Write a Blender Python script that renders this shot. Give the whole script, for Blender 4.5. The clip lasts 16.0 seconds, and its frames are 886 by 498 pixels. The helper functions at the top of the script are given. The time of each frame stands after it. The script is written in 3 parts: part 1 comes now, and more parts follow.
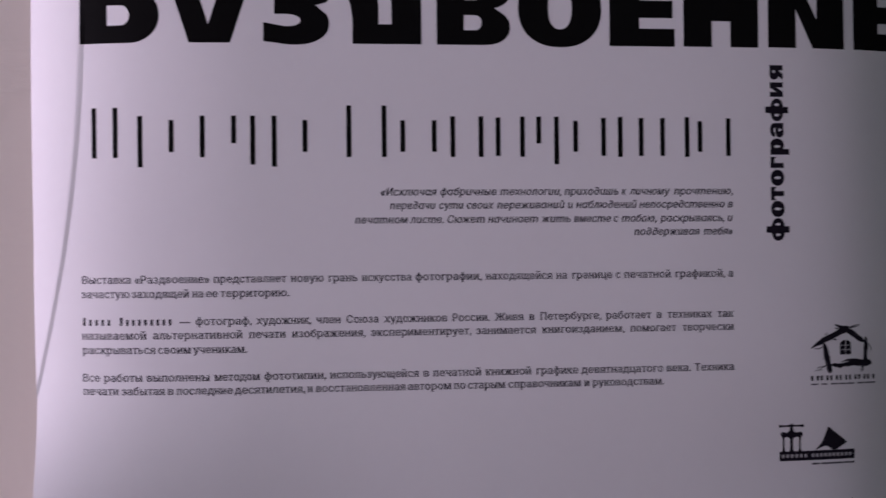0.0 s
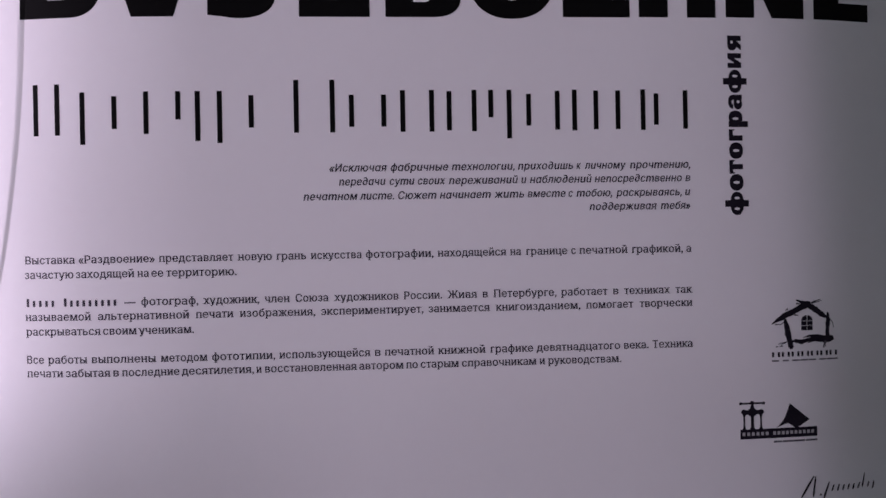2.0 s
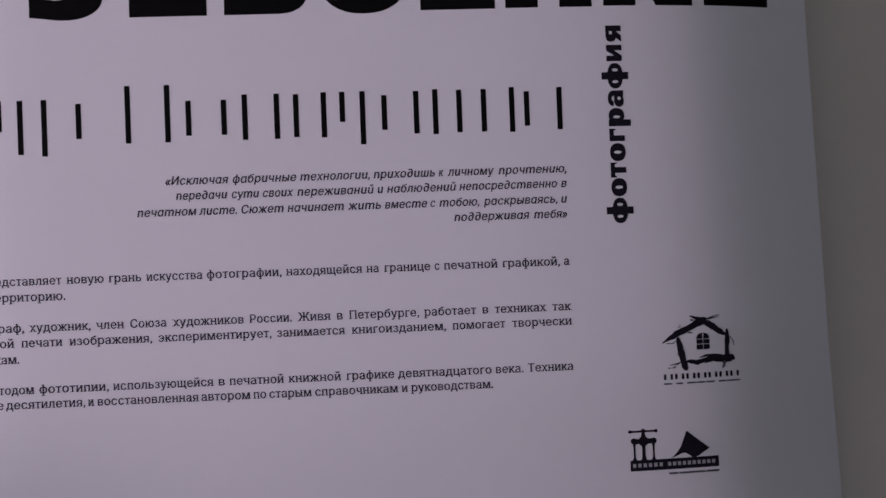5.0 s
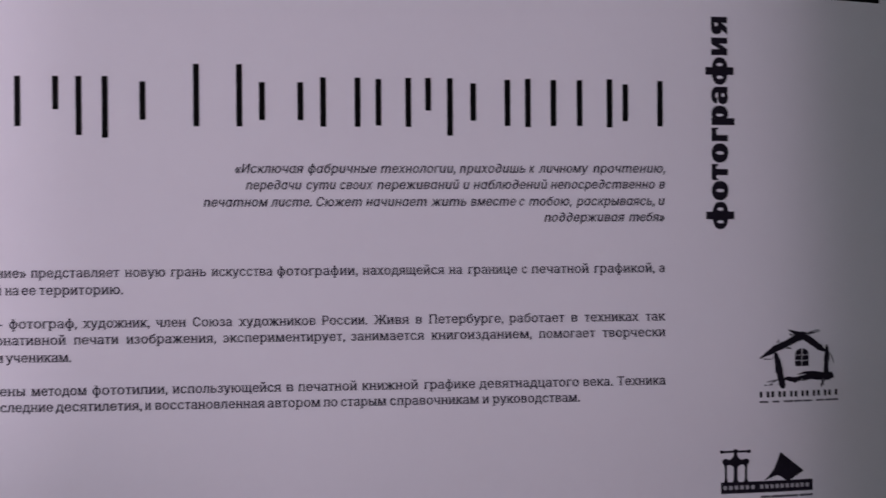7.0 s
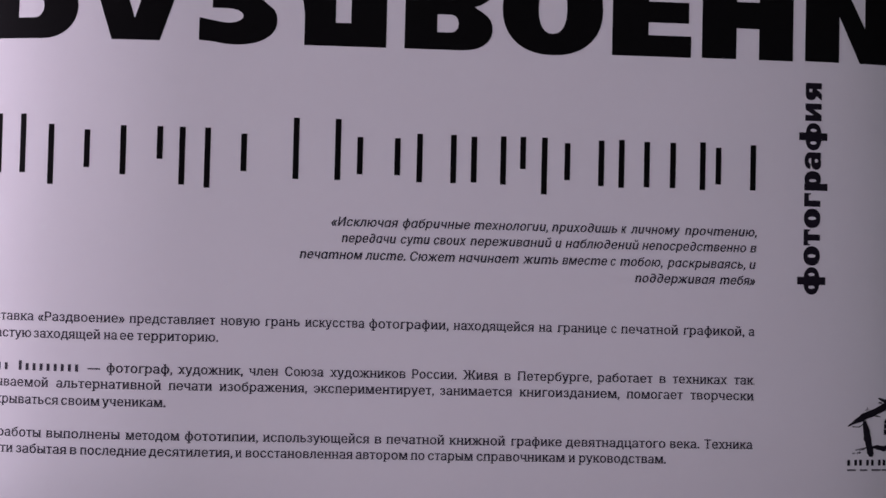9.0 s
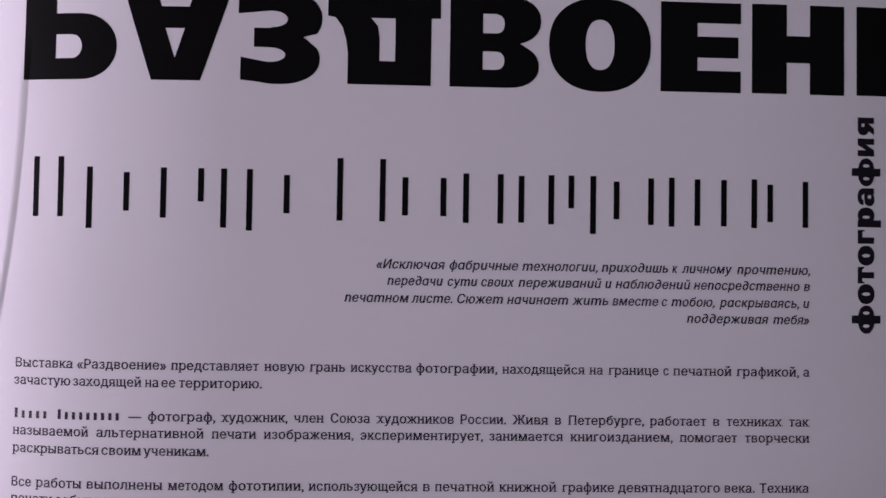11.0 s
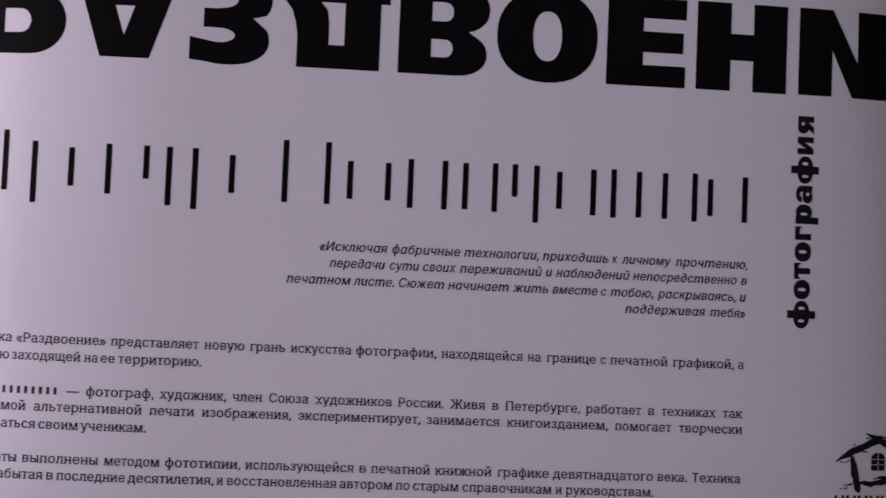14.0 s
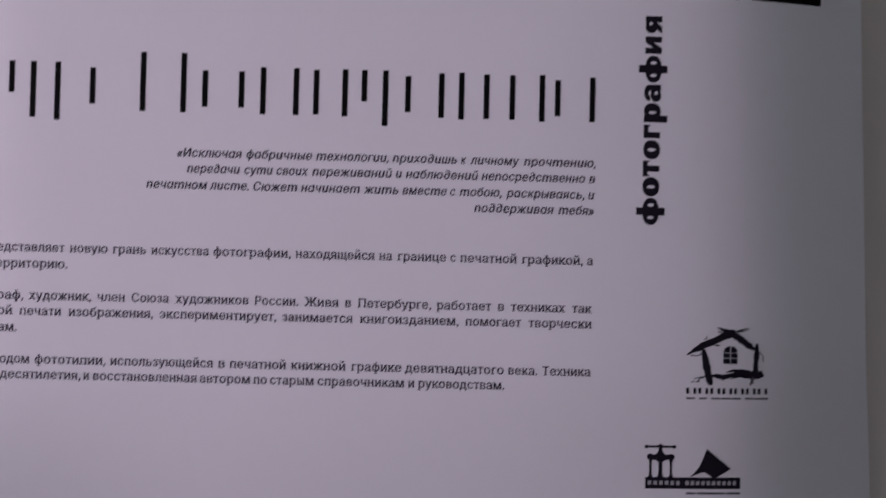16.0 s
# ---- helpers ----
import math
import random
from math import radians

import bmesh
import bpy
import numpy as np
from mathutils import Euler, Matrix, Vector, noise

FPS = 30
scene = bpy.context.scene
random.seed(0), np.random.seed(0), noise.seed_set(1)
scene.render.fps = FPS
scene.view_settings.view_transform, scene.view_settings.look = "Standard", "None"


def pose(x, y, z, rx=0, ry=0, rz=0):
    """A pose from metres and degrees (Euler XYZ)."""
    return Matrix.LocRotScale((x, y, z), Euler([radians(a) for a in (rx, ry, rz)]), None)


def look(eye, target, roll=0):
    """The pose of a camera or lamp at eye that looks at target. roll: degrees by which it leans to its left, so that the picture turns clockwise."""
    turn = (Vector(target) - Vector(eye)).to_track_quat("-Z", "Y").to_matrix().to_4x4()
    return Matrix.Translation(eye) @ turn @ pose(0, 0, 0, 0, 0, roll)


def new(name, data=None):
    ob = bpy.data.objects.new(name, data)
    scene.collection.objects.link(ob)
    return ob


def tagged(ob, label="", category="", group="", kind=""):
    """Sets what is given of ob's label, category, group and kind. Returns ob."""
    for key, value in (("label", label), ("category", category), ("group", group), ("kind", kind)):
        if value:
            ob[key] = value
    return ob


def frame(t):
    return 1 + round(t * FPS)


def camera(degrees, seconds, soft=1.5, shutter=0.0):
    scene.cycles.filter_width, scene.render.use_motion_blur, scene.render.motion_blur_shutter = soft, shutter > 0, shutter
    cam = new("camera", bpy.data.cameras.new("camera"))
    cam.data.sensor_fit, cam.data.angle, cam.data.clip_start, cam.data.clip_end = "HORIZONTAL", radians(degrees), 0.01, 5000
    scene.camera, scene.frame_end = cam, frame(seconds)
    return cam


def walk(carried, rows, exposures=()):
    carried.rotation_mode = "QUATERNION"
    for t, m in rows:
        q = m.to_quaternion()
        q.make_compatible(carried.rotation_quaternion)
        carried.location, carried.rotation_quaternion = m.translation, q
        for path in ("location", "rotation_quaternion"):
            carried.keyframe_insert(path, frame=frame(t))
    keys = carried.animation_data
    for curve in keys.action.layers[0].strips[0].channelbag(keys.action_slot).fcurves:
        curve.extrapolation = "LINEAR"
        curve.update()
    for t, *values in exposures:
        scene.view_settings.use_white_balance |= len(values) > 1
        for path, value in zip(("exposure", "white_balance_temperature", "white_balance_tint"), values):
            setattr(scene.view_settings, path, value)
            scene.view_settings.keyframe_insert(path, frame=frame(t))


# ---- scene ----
cam = camera(50.0, 16.0, soft=1.5, shutter=0.35)
# seconds, place of the eye, yaw, pitch, roll
PATH = [
    (0, -0.0609, -0.9134, 1.5055, -5.490, 0.356, 0.555),
    (0.2, -0.0449, -0.9090, 1.5073, -6.316, 0.257, 0.433),
    (0.4, -0.0342, -0.9050, 1.5081, -5.799, 0.283, 0.393),
    (0.5, -0.0303, -0.9043, 1.5083, -5.604, 0.276, 0.631),
    (0.6, -0.0279, -0.9017, 1.5069, -5.598, 0.260, 0.816),
    (0.8, -0.0256, -0.8998, 1.5043, -5.611, 0.036, 0.843),
    (1, -0.0229, -0.8990, 1.5007, -5.609, 0.167, 0.547),
    (1.2, -0.0203, -0.8967, 1.4980, -5.369, 0.123, 0.724),
    (1.4, -0.0185, -0.8961, 1.4954, -5.244, -0.140, 0.834),
    (1.5, -0.0184, -0.8963, 1.4941, -5.332, -0.116, 1.000),
    (1.6, -0.0167, -0.8974, 1.4928, -5.352, -0.217, 0.919),
    (1.8, -0.0150, -0.8987, 1.4909, -5.410, -0.186, 0.875),
    (2, -0.0127, -0.9002, 1.4901, -5.430, -0.100, 1.067),
    (2.2, -0.0113, -0.9017, 1.4904, -5.430, 0.057, 1.136),
    (2.4, -0.0090, -0.9025, 1.4917, -5.469, 0.048, 0.982),
    (2.5, -0.0076, -0.9027, 1.4914, -5.428, 0.071, 0.969),
    (2.6, -0.0060, -0.9017, 1.4921, -5.445, 0.034, 0.882),
    (2.8, -0.0023, -0.9003, 1.4919, -5.361, -0.054, 0.835),
    (3, 0.0006, -0.8987, 1.4917, -5.389, -0.036, 0.919),
    (3.2, 0.0071, -0.8976, 1.4937, -5.349, -0.045, 1.096),
    (3.4, 0.0168, -0.8980, 1.4962, -5.462, -0.138, 0.951),
    (3.5, 0.0224, -0.8984, 1.4967, -5.537, -0.221, 0.894),
    (3.6, 0.0346, -0.8964, 1.4978, -5.518, -0.295, 0.477),
    (3.8, 0.0585, -0.8898, 1.4982, -5.225, -0.269, 0.566),
    (4, 0.0848, -0.8798, 1.4993, -4.846, -0.058, 0.969),
    (4.2, 0.1135, -0.8663, 1.4943, -4.403, 0.210, 0.900),
    (4.725, 0.1450, -0.8448, 1.4929, -3.736, 0.421, 1.620),
    (5.25, 0.1573, -0.8176, 1.4922, -3.098, 0.500, 2.760),
    (5.775, 0.1516, -0.7928, 1.4930, -2.775, 0.427, 3.581),
    (6.3, 0.1287, -0.7790, 1.4961, -3.053, 0.186, 3.343),
    (6.4, 0.1147, -0.7740, 1.4990, -3.745, 0.422, 3.574),
    (6.5, 0.1015, -0.7728, 1.5017, -3.967, 0.499, 3.523),
    (6.6, 0.0925, -0.7720, 1.5022, -4.135, 0.448, 3.016),
    (6.8, 0.0790, -0.7690, 1.5036, -4.236, -0.322, 1.846),
    (7, 0.0698, -0.7682, 1.5050, -4.607, -0.263, 0.382),
    (7.2, 0.0577, -0.7679, 1.5043, -3.046, 0.240, -0.706),
    (7.4, 0.0463, -0.7665, 1.5066, -2.946, 0.042, -0.755),
    (7.5, 0.0426, -0.7672, 1.5065, -3.169, 0.196, -0.475),
    (7.6, 0.0392, -0.7700, 1.5068, -2.826, 0.247, -0.406),
    (7.8, 0.0353, -0.7720, 1.5097, -2.997, 0.417, -0.378),
    (8, 0.0309, -0.7745, 1.5138, -3.147, 0.746, -0.361),
    (8.2, 0.0288, -0.7769, 1.5182, -3.216, 0.895, -0.562),
    (8.4, 0.0273, -0.7753, 1.5218, -3.189, 1.034, -0.932),
    (8.5, 0.0265, -0.7751, 1.5239, -3.063, 1.084, -0.860),
    (8.6, 0.0237, -0.7751, 1.5248, -2.999, 1.188, -0.983),
    (8.7, 0.0221, -0.7741, 1.5254, -2.927, 1.186, -1.211),
    (9.225, 0.0162, -0.7703, 1.5318, -2.879, 1.515, -1.376),
    (9.75, 0.0076, -0.7639, 1.5399, -3.000, 1.946, -1.271),
    (10.275, -0.0032, -0.7576, 1.5471, -3.115, 2.235, -1.077),
    (10.8, -0.0153, -0.7544, 1.5507, -3.043, 2.137, -0.977),
    (11, -0.0197, -0.7538, 1.5530, -2.998, 1.941, -0.869),
    (11.2, -0.0313, -0.7534, 1.5519, -2.759, 1.662, -0.987),
    (11.4, -0.0472, -0.7522, 1.5508, -2.314, 1.343, -1.072),
    (11.5, -0.0549, -0.7522, 1.5492, -2.406, 1.325, -1.122),
    (11.6, -0.0631, -0.7523, 1.5478, -2.362, 1.226, -0.992),
    (11.8, -0.0783, -0.7535, 1.5409, -2.514, 1.455, -0.751),
    (12, -0.0941, -0.7539, 1.5341, -2.818, 1.887, -0.297),
    (12.2, -0.1014, -0.7529, 1.5303, -2.720, 1.908, 0.467),
    (12.4, -0.1022, -0.7511, 1.5268, -3.298, 1.938, 1.139),
    (12.5, -0.1023, -0.7509, 1.5256, -3.581, 2.013, 1.068),
    (12.6, -0.0933, -0.7512, 1.5272, -3.876, 1.966, 0.726),
    (12.8, -0.0789, -0.7535, 1.5316, -4.016, 1.916, -0.229),
    (13, -0.0639, -0.7561, 1.5340, -4.031, 2.012, -1.020),
    (13.2, -0.0502, -0.7591, 1.5359, -4.190, 2.137, -1.535),
    (13.4, -0.0353, -0.7614, 1.5364, -4.091, 2.175, -2.257),
    (13.5, -0.0283, -0.7620, 1.5370, -3.991, 2.237, -2.537),
    (13.6, -0.0196, -0.7621, 1.5368, -4.025, 2.370, -2.329),
    (13.8, -0.0054, -0.7630, 1.5382, -4.157, 2.295, -2.486),
    (14, 0.0098, -0.7622, 1.5393, -4.246, 2.156, -2.430),
    (14.2, 0.0299, -0.7628, 1.5392, -4.298, 2.143, -2.227),
    (14.4, 0.0529, -0.7638, 1.5376, -4.527, 2.330, -1.574),
    (14.5, 0.0638, -0.7654, 1.5378, -4.421, 2.231, -1.291),
    (14.6, 0.0780, -0.7663, 1.5359, -4.318, 2.122, -1.045),
    (14.8, 0.0990, -0.7718, 1.5330, -3.425, 1.766, -0.536),
    (15, 0.1244, -0.7770, 1.5301, -3.426, 1.555, 0.083),
    (15.2, 0.1426, -0.7850, 1.5233, -2.992, 1.455, -0.405),
    (15.4, 0.1594, -0.7920, 1.5168, -2.890, 1.237, -1.226),
    (15.5, 0.1664, -0.7938, 1.5117, -2.455, 1.330, -1.184),
    (15.6, 0.1671, -0.7961, 1.5064, -2.335, 1.326, -0.823),
    (15.8, 0.1712, -0.7975, 1.4922, -2.173, 1.517, -0.813),
    (16, 0.1736, -0.7944, 1.4784, -1.066, 0.978, -1.436),
]
# seconds, stops: the clip's camera sets its own exposure
EXPOSURES = [(0.0, -0.13), (0.5, -0.03), (2.0, 0.05), (4.0, 0.02), (6.5, 0.26), (7.0, 0.23), (7.5, 0.10), (8.5, 0.04), (11.0, -0.04), (11.5, -0.06),
             (12.0, -0.08), (12.5, -0.17), (13.0, -0.15), (14.0, -0.07), (14.5, 0.03), (15.0, 0.13), (15.5, 0.24), (16.0, 0.22)]
walk(cam, [(t, pose(x, y, z, 90 + pitch, roll, yaw)) for t, x, y, z, yaw, pitch, roll in PATH], EXPOSURES)

# ---- light: daylight from a side window, lilac-tinted, and an added weak fill behind the camera; dim room ----
world = bpy.data.worlds.new("overcast_sky")
scene.world = world
world.use_nodes = True
wn = world.node_tree.nodes
sky = wn.new("ShaderNodeTexSky")
sky.sky_type, sky.sun_disc = "NISHITA", False
sky.sun_elevation, sky.sun_rotation = radians(35), radians(250)
wn["Background"].inputs["Strength"].default_value = 0.08
world.node_tree.links.new(sky.outputs["Color"], wn["Background"].inputs["Color"])

ROOM_W, ROOM_E, ROOM_S, ROOM_H = -4.6, 3.0, -4.5, 3.0
WALL_Y = 0.055                       # front face of the wall behind the sheet
WIN_Y0, WIN_Y1, WIN_Z0, WIN_Z1 = -1.45, -0.7, 0.95, 2.6
BACK_X0, BACK_X1, BACK_Z0, BACK_Z1 = -0.2, 1.2, 1.5, 2.7


def area_lamp(name, m, sx, sy, watts, colour):
    data = bpy.data.lights.new(name, "AREA")
    data.shape, data.size, data.size_y, data.energy, data.color = "RECTANGLE", sx, sy, watts, colour
    ob = new(name, data)
    ob.matrix_world = m
    return ob


WIN_C = Vector((ROOM_W - 0.05, (WIN_Y0 + WIN_Y1) / 2, (WIN_Z0 + WIN_Z1) / 2))
area_lamp("window_daylight", look(WIN_C, WIN_C + Vector((1, 0, 0))), WIN_Y1 - WIN_Y0, WIN_Z1 - WIN_Z0, 248.0, (1.06, 0.87, 1.137))
# fill lamp added behind the camera to lift the shaded parts; no source known there
BACK_C = Vector(((BACK_X0 + BACK_X1) / 2, ROOM_S - 0.05, (BACK_Z0 + BACK_Z1) / 2))
area_lamp("back_fill_light", look(BACK_C, BACK_C + Vector((0, 1, 0))), BACK_X1 - BACK_X0, BACK_Z1 - BACK_Z0, 4.0, (0.90, 0.98, 1.09))


# ---- materials ----
def material(name, colour, rough, spread=0.04, scale=6.0, fine=60.0, bump=0.0, specular=0.3, bump_scale=None):
    m = bpy.data.materials.new(name)
    m.use_nodes = True
    nt = m.node_tree
    b = nt.nodes["Principled BSDF"]
    b.inputs["Roughness"].default_value = rough
    b.inputs["Specular IOR Level"].default_value = specular
    tc = nt.nodes.new("ShaderNodeTexCoord")
    n1, n2 = nt.nodes.new("ShaderNodeTexNoise"), nt.nodes.new("ShaderNodeTexNoise")
    n1.inputs["Scale"].default_value, n2.inputs["Scale"].default_value = scale, fine
    n1.inputs["Detail"].default_value = n2.inputs["Detail"].default_value = 4
    mix = nt.nodes.new("ShaderNodeMath")
    mix.operation = "MULTIPLY_ADD"
    mix.inputs[1].default_value = 0.6
    add = nt.nodes.new("ShaderNodeMath")
    add.operation = "MULTIPLY"
    add.inputs[1].default_value = 0.4
    ramp = nt.nodes.new("ShaderNodeValToRGB")
    lo = [max(0.0, c * (1 - spread)) for c in colour]
    hi = [min(1.0, c * (1 + spread)) for c in colour]
    ramp.color_ramp.elements[0].position, ramp.color_ramp.elements[1].position = 0.3, 0.7
    ramp.color_ramp.elements[0].color, ramp.color_ramp.elements[1].color = (*lo, 1), (*hi, 1)
    for n in (n1, n2):
        nt.links.new(tc.outputs["Object"], n.inputs["Vector"])
    nt.links.new(n2.outputs["Fac"], add.inputs[0])
    nt.links.new(n1.outputs["Fac"], mix.inputs[0])
    nt.links.new(add.outputs[0], mix.inputs[2])
    nt.links.new(mix.outputs[0], ramp.inputs["Fac"])
    nt.links.new(ramp.outputs["Color"], b.inputs["Base Color"])
    if bump:
        bn, n3 = nt.nodes.new("ShaderNodeBump"), nt.nodes.new("ShaderNodeTexNoise")
        mp = nt.nodes.new("ShaderNodeMapping")
        mp.inputs["Scale"].default_value = bump_scale or (1, 1, 1)
        n3.inputs["Scale"].default_value, n3.inputs["Detail"].default_value = fine, 6
        nt.links.new(tc.outputs["Object"], mp.inputs["Vector"])
        nt.links.new(mp.outputs["Vector"], n3.inputs["Vector"])
        bn.inputs["Distance"].default_value = bump
        bn.inputs["Strength"].default_value = 0.6
        nt.links.new(n3.outputs["Fac"], bn.inputs["Height"])
        nt.links.new(bn.outputs["Normal"], b.inputs["Normal"])
    return m


PAPER = material("satin_paper", (0.80, 0.79, 0.81), 0.62, 0.012, 3.0, 90.0, 0.00004, 0.18)
INK = material("black_ink", (0.0050, 0.0048, 0.0051), 0.55, 0.15, 9.0, 200.0, 0.0, 0.03)
TEXT_INK = material("text_ink", (0.034, 0.028, 0.045), 0.5, 0.15, 9.0, 200.0, 0.0, 0.3)
PALE_INK = material("unprinted_letters", (0.38, 0.37, 0.39), 0.5, 0.02, 3.0, 90.0, 0.0, 0.3)
LOGO_INK = material("violet_black_ink", (0.012, 0.009, 0.016), 0.6, 0.25, 60.0, 400.0, 0.0, 0.12)
GREY_INK = material("grey_ink", (0.10, 0.095, 0.11), 0.5, 0.15, 9.0, 200.0, 0.0, 0.3)
WALL_PAINT = material("painted_plaster", (0.80, 0.727, 0.664), 0.75, 0.015, 5.0, 130.0, 0.0005, 0.25, (0.3, 1, 1))


def trowel_marks(m):
    """Short level ridges in scattered patches, added to a paint's relief."""
    nt = m.node_tree
    bn = next(n for n in nt.nodes if n.type == "BUMP")
    tc, mp = nt.nodes.new("ShaderNodeTexCoord"), nt.nodes.new("ShaderNodeMapping")
    mp.inputs["Scale"].default_value = (30, 1, 420)
    ridge, patch = nt.nodes.new("ShaderNodeTexNoise"), nt.nodes.new("ShaderNodeTexNoise")
    ridge.inputs["Scale"].default_value, ridge.inputs["Detail"].default_value = 1.0, 3
    patch.inputs["Scale"].default_value, patch.inputs["Detail"].default_value = 13.0, 2
    limit = nt.nodes.new("ShaderNodeMapRange")
    limit.inputs["From Min"].default_value, limit.inputs["From Max"].default_value = 0.54, 0.68
    both, total = nt.nodes.new("ShaderNodeMath"), nt.nodes.new("ShaderNodeMath")
    both.operation, total.operation = "MULTIPLY", "MULTIPLY_ADD"
    total.inputs[1].default_value = 3.0
    nt.links.new(tc.outputs["Object"], mp.inputs["Vector"])
    nt.links.new(mp.outputs["Vector"], ridge.inputs["Vector"])
    nt.links.new(tc.outputs["Object"], patch.inputs["Vector"])
    # the ridges gather round one spot beside the sheet's head
    near, reach = nt.nodes.new("ShaderNodeVectorMath"), nt.nodes.new("ShaderNodeMapRange")
    near.operation = "DISTANCE"
    near.inputs[1].default_value = (-0.425, WALL_Y, 1.715)
    reach.inputs["From Min"].default_value, reach.inputs["From Max"].default_value = 0.02, 0.10
    reach.inputs["To Min"].default_value, reach.inputs["To Max"].default_value = 0.17, -0.07
    gather = nt.nodes.new("ShaderNodeMath")
    nt.links.new(tc.outputs["Object"], near.inputs[0])
    nt.links.new(near.outputs["Value"], reach.inputs["Value"])
    nt.links.new(patch.outputs["Fac"], gather.inputs[0])
    nt.links.new(reach.outputs["Result"], gather.inputs[1])
    nt.links.new(gather.outputs[0], limit.inputs["Value"])
    nt.links.new(ridge.outputs["Fac"], both.inputs[0])
    nt.links.new(limit.outputs["Result"], both.inputs[1])
    fine = bn.inputs["Height"].links[0].from_socket
    nt.links.new(both.outputs[0], total.inputs[0])
    nt.links.new(fine, total.inputs[2])
    nt.links.new(total.outputs[0], bn.inputs["Height"])


trowel_marks(WALL_PAINT)
ROOM_PAINT = material("room_paint", (0.165, 0.22, 0.205), 0.8, 0.03, 2.0, 30.0, 0.0005, 0.2)
FLOOR_WOOD = material("dark_floor", (0.16, 0.12, 0.09), 0.5, 0.2, 4.0, 40.0, 0.0004, 0.3, (0.1, 1, 1))


# ---- helpers for meshes ----
def link(name, bm, mat, parent=None, label=""):
    me = bpy.data.meshes.new(name)
    bm.to_mesh(me)
    bm.free()
    me.materials.append(mat)
    ob = new(name, me)
    ob.parent = parent
    if label:
        ob["label"] = label
    return ob


def part(name, bm, mat, parent, label=""):
    return link(name, bm, mat, parent, label)


def box(bm, x0, x1, y0, y1, z0, z1):
    r = bmesh.ops.create_cube(bm, size=1.0)
    bmesh.ops.transform(bm, matrix=pose((x0 + x1) / 2, (y0 + y1) / 2, (z0 + z1) / 2) @ Matrix.Diagonal((x1 - x0, y1 - y0, z1 - z0, 1)), verts=r["verts"])
    return bm


def slab(name, boxes, mat, label, category):
    bm = bmesh.new()
    for b in boxes:
        box(bm, *b)
    return tagged(link(name, bm, mat), label, category, kind="structure")


# ---- the room ----
T = 0.2
slab("wall_north", [(ROOM_W - T, ROOM_E + T, WALL_Y, WALL_Y + T, 0, ROOM_H)], WALL_PAINT, "off-white painted plaster wall with faint brush marks", "wall")
slab("wall_east", [(ROOM_E, ROOM_E + T, ROOM_S, WALL_Y, 0, ROOM_H)], ROOM_PAINT, "plain grey-green painted wall closing the room", "wall")
# the opening in this wall is added only to hold the fill lamp
slab("wall_south", [(ROOM_W - T, BACK_X0, ROOM_S - T, ROOM_S, 0, ROOM_H), (BACK_X1, ROOM_E + T, ROOM_S - T, ROOM_S, 0, ROOM_H),
                    (BACK_X0, BACK_X1, ROOM_S - T, ROOM_S, 0, BACK_Z0), (BACK_X0, BACK_X1, ROOM_S - T, ROOM_S, BACK_Z1, ROOM_H)],
     ROOM_PAINT, "plain grey-green painted wall with an added, unseen window opening", "wall")
slab("wall_west", [(ROOM_W - T, ROOM_W, ROOM_S, WIN_Y0, 0, ROOM_H), (ROOM_W - T, ROOM_W, WIN_Y1, WALL_Y, 0, ROOM_H),
                   (ROOM_W - T, ROOM_W, WIN_Y0, WIN_Y1, 0, WIN_Z0), (ROOM_W - T, ROOM_W, WIN_Y0, WIN_Y1, WIN_Z1, ROOM_H)],
     ROOM_PAINT, "plain grey-green painted wall with an added, unseen window opening", "wall")
slab("floor", [(ROOM_W - T, ROOM_E + T, ROOM_S - T, WALL_Y + T, -0.15, 0)], FLOOR_WOOD, "dark plain floor of the room", "floor")
slab("ceiling", [(ROOM_W - T, ROOM_E + T, ROOM_S - T, WALL_Y + T, ROOM_H, ROOM_H + 0.15)], ROOM_PAINT, "plain grey-green painted ceiling", "ceiling")

# ---- the hanging sheet: flat in the middle, bent back towards both side edges ----
BEND_X = (-0.45, -0.365, -0.3125, -0.25, -0.15, 0.0, 0.25, 0.32, 0.36, 0.395, 0.43, 0.46, 0.49, 0.54, 0.60)
BEND_DEG = (-34, -28, -15, -5.7, -0.3, -0.5, -0.1, 1.1, 2.0, 3.4, 6.5, 9.7, 12.2, 14, 14)
_gx = np.linspace(-0.45, 0.60, 1051)
_sl = np.tan(np.radians(np.interp(_gx, BEND_X, BEND_DEG)))
_sl = np.convolve(np.pad(_sl, 15, mode="edge"), np.ones(31) / 31, "valid")
_gy = np.concatenate([[0], np.cumsum((_sl[1:] + _sl[:-1]) / 2 * np.diff(_gx))])
_gy += -0.0105 - np.interp(0, _gx, _gy)
FLAT_Y = float(np.interp(-0.12, _gx, _gy))
SHEET_Z0, SHEET_Z1 = 1.02, 2.06
FOOT_SWING = 0.030
STEP = 0.0015                        # height of the crease along the edge


def edge_left(z):
    return -0.3627 - 0.002 * (z - 1.5)


def edge_right(z):
    return 0.5525 - 0.030 * (z - 1.5)


def crease(z):
    d = 1.704 - z
    line = -0.310 - 0.056 * d - 0.321 * d * abs(d) if d > -0.2 else -0.2988
    return line + float(np.interp(z, (1.37, 1.44, 1.50, 1.60, 1.70), (0.0, 0.0016, 0.0017, 0.0, -0.0027)))


